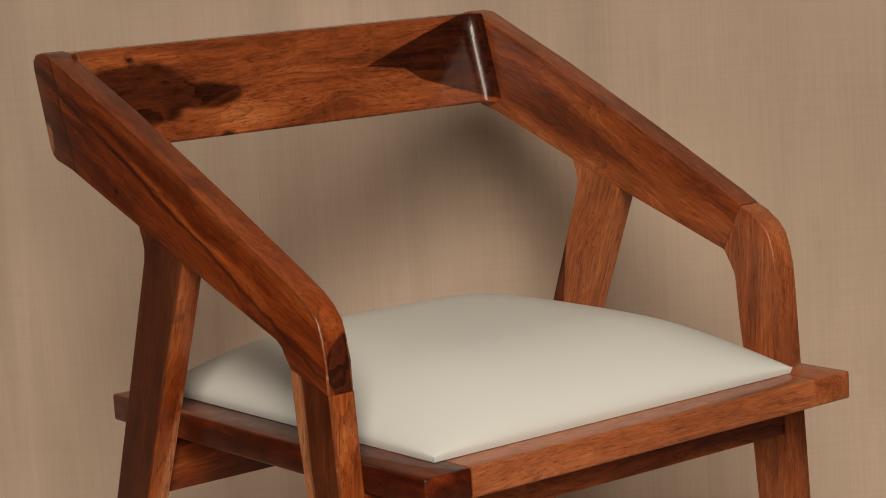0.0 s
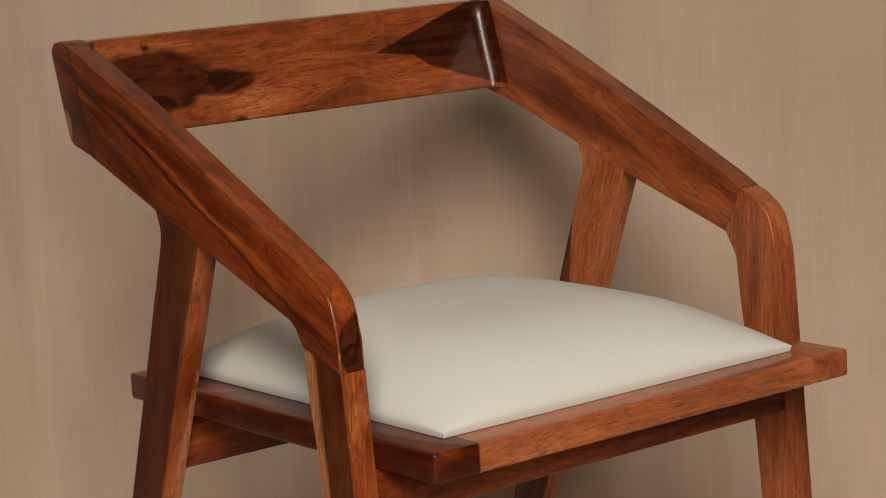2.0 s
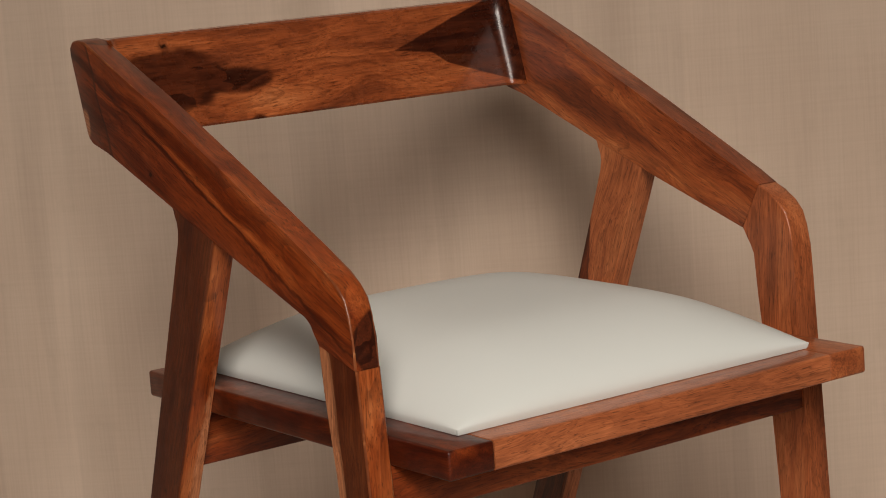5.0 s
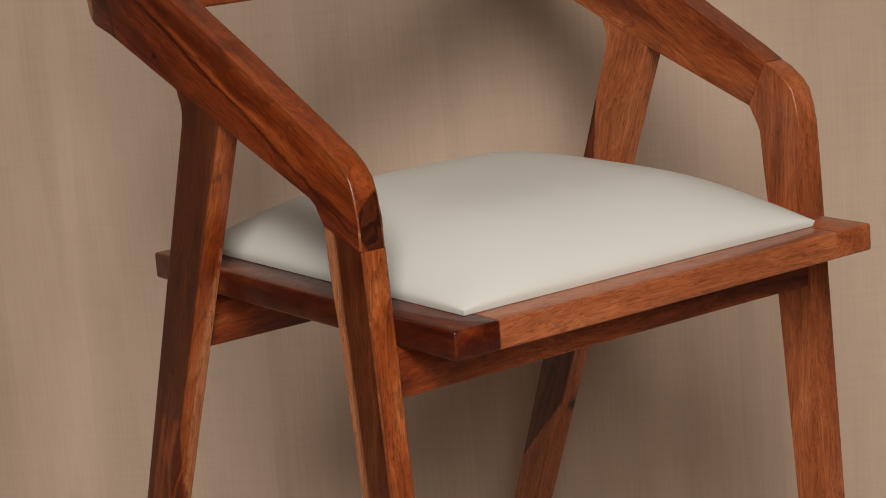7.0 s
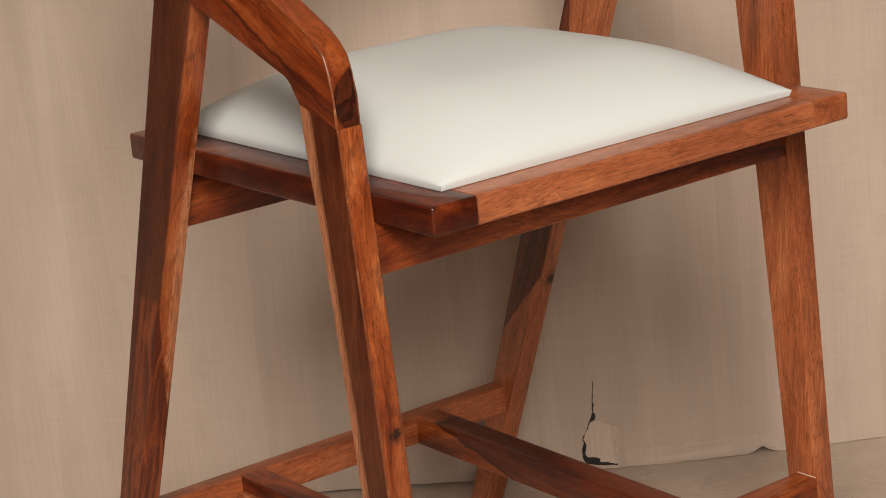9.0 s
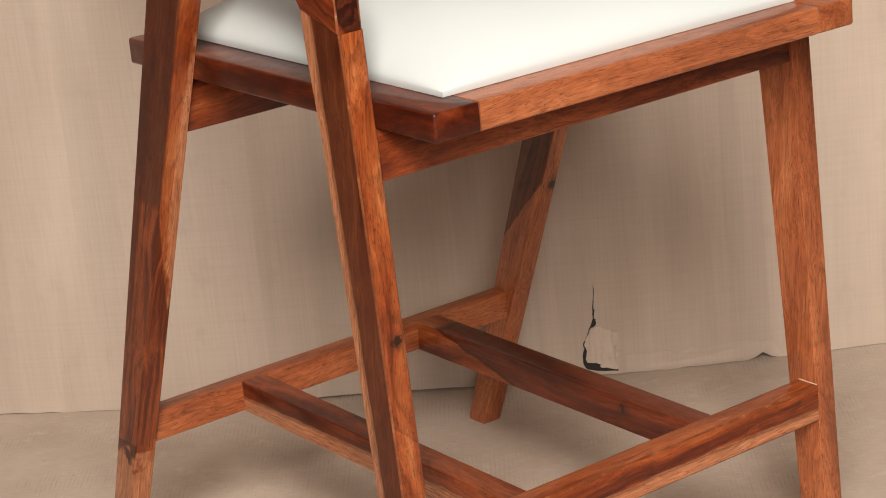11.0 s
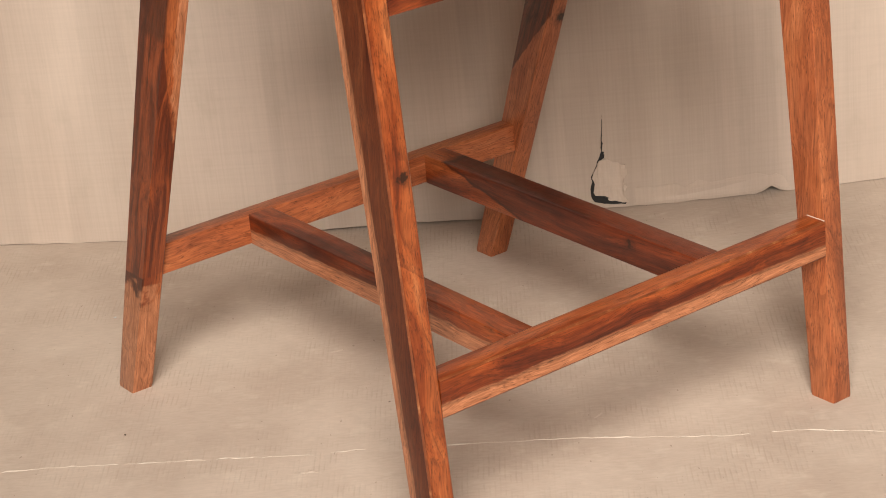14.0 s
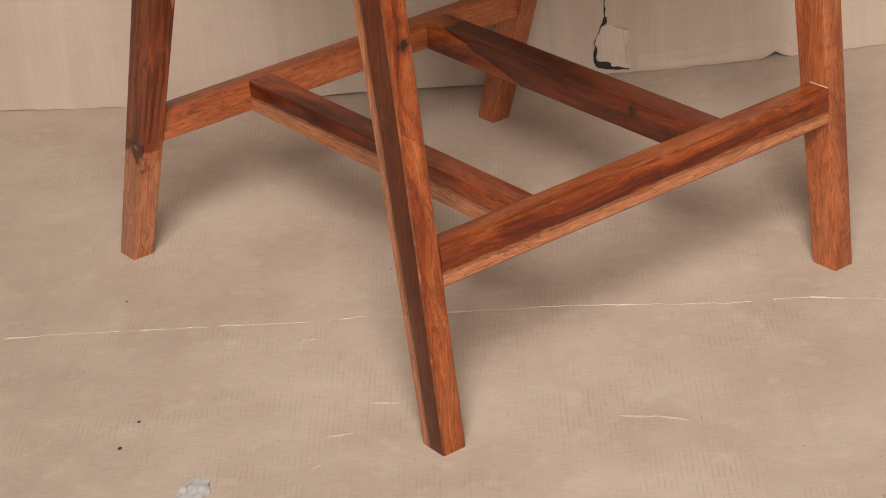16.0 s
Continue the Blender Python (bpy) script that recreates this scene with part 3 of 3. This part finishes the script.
for side, mat, leg_mat, rear_mat in ((-1, MAT_ARM_NEAR, MAT_LEG_NEAR, MAT_LEG_REAR_NEAR), (1, MAT_ARM_FAR, MAT_LEG_FAR, MAT_LEG_REAR_FAR)):
    x0, x1 = sorted((side * WO, side * WI))
    if side < 0:
        part("arm", prism(ARM, x0, x1, 0.0022, sharp=(23,)), mat, chair)
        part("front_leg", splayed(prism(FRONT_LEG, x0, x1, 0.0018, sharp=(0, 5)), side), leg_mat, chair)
    else:
        part("arm", prism(ARM_FAR, x0, x1, 0.0022, sharp=(15,)), mat, chair)
        part("front_leg", splayed(prism(LEG_FAR, x0, x1, 0.0022, sharp=(0, 8)), side), leg_mat, chair)
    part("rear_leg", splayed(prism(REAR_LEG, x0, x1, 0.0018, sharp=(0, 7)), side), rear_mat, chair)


def backrest():
    """Board between the arms with a hollow at both ends where it sweeps into them."""
    bm = bmesh.new()
    R = 0.022
    plan = []   # (x, depth in front of the board's face)
    for i in range(9):
        a = i / 8 * math.pi / 2
        plan.append((-WI + R - R * math.cos(a), R - R * math.sin(a)))
    for i in range(1, 20):
        plan.append((-WI + R + (2 * (WI - R)) * i / 20, 0.0))
    plan += [(-x, d) for x, d in plan[:9][::-1]]
    zs = [0.9605, 0.963, 0.98, 1.01, 1.04, 1.0665, 1.0690]
    ins = [0.0025, 0, 0, 0, 0, 0, 0.0025]
    rows = []
    for z, q in zip(zs, ins):
        yf = 0.2585 + (z - 0.957) * 0.27
        fr = [bm.verts.new((x, yf - d + q, z)) for x, d in plan]
        bk = [bm.verts.new((x, yf + 0.030 - q, z)) for x, d in plan]
        rows.append((fr, bk))
    n = len(plan)
    for (f0, b0), (f1, b1) in zip(rows, rows[1:]):
        for i in range(n - 1):
            bm.faces.new((f0[i], f0[i + 1], f1[i + 1], f1[i]))
            bm.faces.new((b0[i + 1], b0[i], b1[i], b1[i + 1]))
        bm.faces.new((b0[0], f0[0], f1[0], b1[0]))
        bm.faces.new((f0[-1], b0[-1], b1[-1], f1[-1]))
    for fr, bk in (rows[0], rows[-1]):
        for i in range(n - 1):
            bm.faces.new((fr[i], bk[i], bk[i + 1], fr[i + 1]))
    return bm


part("backrest", backrest(), MAT_BACK, chair)

# seat frame: side rails run through, front and back rails butt between them
Z0, Z1, YF, YB, RAIL = 0.665, 0.6945, -0.317, 0.254, 0.055
for side in (-1, 1):
    x0, x1 = sorted((side * (WI - 0.0005), side * (WI - RAIL)))
    part("side_rail", bar((x0, YF, Z0), (x1, YB, Z1), 0.003), MAT_SIDE_RAIL if side < 0 else MAT_SIDE_RAIL_FAR, chair)
part("front_rail", bar((-WI + RAIL, YF, Z0), (WI - RAIL, YF + RAIL, Z1), 0.0025, 0), MAT_ACROSS, chair)
part("back_rail", bar((-WI + RAIL, YB - RAIL, Z0), (WI - RAIL, YB, Z1), 0.0025, 0), MAT_ACROSS, chair)
part("seat_board", bar((-WI + RAIL, YF + RAIL, Z0 + 0.006), (WI - RAIL, YB - RAIL, Z1 - 0.004), 0), MAT_ACROSS, chair)


def cushion():
    """Square pad with a low upright edge and a full domed top."""
    bm = bmesh.new()
    x0, x1, y0, y1, z0 = -0.241, 0.235, -0.279, 0.222, Z1 + 0.0005
    edge, rise, n = 0.006, 0.066, 48
    top = []
    for i in range(n + 1):
        row = []
        for k in range(n + 1):
            u, w = -math.cos(math.pi * i / n), -math.cos(math.pi * k / n)
            full = ((1 - abs(u) ** 3.1) * (1 - abs(w) ** 3.1)) ** 0.50
            flat = (1 - max(0, (abs(u) - 0.42) / 0.58) ** 1.8) * (1 - max(0, (abs(w) - 0.42) / 0.58) ** 1.8)
            dome = 0.72 * full + 0.28 * flat
            x = (x0 + x1) / 2 + (x1 - x0) / 2 * u
            y = (y0 + y1) / 2 + (y1 - y0) / 2 * w
            row.append(bm.verts.new((x, y, z0 + edge + rise * dome)))
        top.append(row)
    for i in range(n):
        for k in range(n):
            bm.faces.new((top[i][k], top[i + 1][k], top[i + 1][k + 1], top[i][k + 1]))
    loop = top[0][:] + [top[i][n] for i in range(1, n + 1)] + [top[n][k] for k in range(n - 1, -1, -1)] + [top[i][0] for i in range(n - 1, 0, -1)]
    cx, cy = (x0 + x1) / 2, (y0 + y1) / 2
    low = [bm.verts.new((v.co.x + (0.002 if v.co.x < cx else -0.002), v.co.y + (0.002 if v.co.y < cy else -0.002), z0)) for v in loop]
    for i in range(len(loop)):
        j = (i + 1) % len(loop)
        bm.faces.new((loop[i], loop[j], low[j], low[i]))
    bm.faces.new(low)
    return bm


part("cushion", cushion(), MAT_CUSHION, chair, "cream leatherette seat pad", 60)

LX, LS = 0.2803, 0.2782   # where rails meet the legs, high and low
part("front_apron", bar((-LX, -0.2205, 0.611), (LX, -0.193, Z0), 0.002, 0), MAT_APRON, chair)
part("back_apron", bar((-LX, 0.150, 0.6005), (LX, 0.178, Z0), 0.002, 0), MAT_APRON, chair)
part("front_stretcher", bar((-LS, -0.2464, 0.187), (LS, -0.216, 0.232), 0.002, 0), MAT_FRONT_STRETCHER, chair)
part("back_stretcher", bar((-LS, 0.3303, 0.1774), (LS, 0.358, 0.2155), 0.002, 0), MAT_BACK_STRETCHER, chair)
for x, mat in ((-0.1462, MAT_CROSS_NEAR), (0.1277, MAT_CROSS_FAR)):
    part("cross_stretcher", bar((x, -0.2165, 0.176), (x + 0.0346, 0.3308, 0.2168), 0.002, 1), mat, chair)


part("glue_line", bar((LS - 0.0013, -0.2455, 0.2316), (LS, -0.2175, 0.2326), 0.0003), MAT_TORN, chair, "pale bead of dried glue")


# ---------------------------------------------------------------- small things on the cardboard
def scuff(x, y, length, width, turn, lift):
    """A shallow curled scrape in the cardboard's top paper: a crescent with a ragged inner side."""
    bm = bmesh.new()
    n, rows = 16, []
    for i in range(n + 1):
        a = -1.0 + 2.0 * i / n
        w = width * (1 - a * a) ** 0.5 * (0.6 + 0.5 * noise.noise((i * 0.6, x * 40, y * 40))) + 0.0002
        mid = -0.35 * width * (1 - a * a) + 0.0008 * noise.noise((i * 0.9, y * 30, 4))
        h = lift * 0.6 * (1 - a * a)
        rows.append([bm.verts.new((a * length / 2, mid - w / 2, 0.0001)), bm.verts.new((a * length / 2, mid + w * 0.1, 0.0002 + h)),
                     bm.verts.new((a * length / 2, mid + w / 2, 0.0001))])
    for p, q in zip(rows, rows[1:]):
        bm.faces.new((p[0], q[0], q[1], p[1]))
        bm.faces.new((p[1], q[1], q[2], p[2]))
        bm.faces.new((p[2], q[2], q[0], p[0]))
    ob = part("scuff", bm, MAT_FLOOR, sheet, "raised scrape in the paper")
    ob.matrix_parent_inverse = TURN_WALL.inverted()
    ob.matrix_basis = pose(x, y, 0.0, 0, 0, turn)


for spot in ((-0.266, 0.069, 0.024, 0.010, -30, 0.0016), (-0.262, 0.060, 0.022, 0.008, 140, 0.0014), (-0.050, 0.313, 0.030, 0.007, -20, 0.0015),
             (-0.285, -0.118, 0.040, 0.006, -45, 0.0018), (-0.360, -0.139, 0.036, 0.006, -30, 0.0016), (-0.413, -0.174, 0.022, 0.005, 10, 0.0012),
             (-0.106, -0.337, 0.060, 0.007, -48, 0.0014), (-0.083, -0.365, 0.050, 0.006, -60, 0.0014), (0.065, -0.073, 0.020, 0.005, 15, 0.0012)):
    scuff(*spot)


def paper_scrap():
    """A crumpled shred of grey paper: a buckled disc with a ragged rim and real thickness."""
    bm = bmesh.new()
    ring, n = [], 22
    for r in range(5):
        row = []
        for i in range(n):
            a = 2 * math.pi * i / n
            k = r / 4
            rad = k * (0.021 + 0.006 * noise.noise((math.cos(a) * 2, math.sin(a) * 2, 7)) + 0.003 * noise.noise((i * 1.9, 1, 1)))
            z = 0.0035 + 0.006 * (0.5 + noise.noise((rad * 120 * math.cos(a), rad * 120 * math.sin(a), 3))) * (1 - 0.6 * k)
            row.append(bm.verts.new((rad * math.cos(a) * 1.15, rad * math.sin(a) * 0.8, max(z, 0.0018))))
        ring.append(row)
    fs = []
    for a, b in zip(ring, ring[1:]):
        for i in range(n):
            j = (i + 1) % n
            if a is ring[0]:
                continue
            fs.append(bm.faces.new((a[i], a[j], b[j], b[i])))
    fs.append(bm.faces.new(ring[1]))
    for v in ring[0]:
        bm.verts.remove(v)
    ext = bmesh.ops.extrude_face_region(bm, geom=fs)
    for v in [q for q in ext["geom"] if isinstance(q, bmesh.types.BMVert)]:
        v.co.z = max(v.co.z - 0.004, 0.0004)
    return bm


scrap = thing("paper_scrap", paper_scrap(), MAT_SCRAP, "crumpled grey paper scrap lying on the cardboard", "litter")
scrap.matrix_world = pose(-0.538, -0.128, 0.0, 0, 0, 35)


def crumb(x, y, size, turn, mat, label):
    bm = bmesh.new()
    bmesh.ops.create_icosphere(bm, subdivisions=2, radius=size)
    for v in bm.verts:
        v.co *= 1 + 0.35 * noise.noise(v.co * 300 + Vector((x * 50, y * 50, 0)))
        v.co.z = v.co.z * 0.45
        v.co.x *= 1.5
    low = min(v.co.z for v in bm.verts)
    for v in bm.verts:
        v.co.z -= low
    ob = thing("crumb", bm, mat, label, "litter")
    tagged(ob, group="crumbs on the cardboard")
    ob.matrix_world = pose(x, y, 0.0002, 0, 0, turn)


for i, (x, y, size) in enumerate(((-0.505, 0.043, 0.0016), (-0.5485, 0.008, 0.0022), (-0.370, 0.309, 0.0013), (0.31, -0.45, 0.0014), (-0.09, 0.141, 0.0011))):
    crumb(x, y, size, 40 * i, MAT_CRUMB, "tiny dark crumb on the cardboard")
for i, (x, y, size) in enumerate(((-0.205, 0.631, 0.0016), (-0.20, -0.28, 0.0010), (-0.155, -0.215, 0.0012))):
    crumb(x, y, size, 25 * i, MAT_SCRAP, "tiny pale fleck of paper on the cardboard")
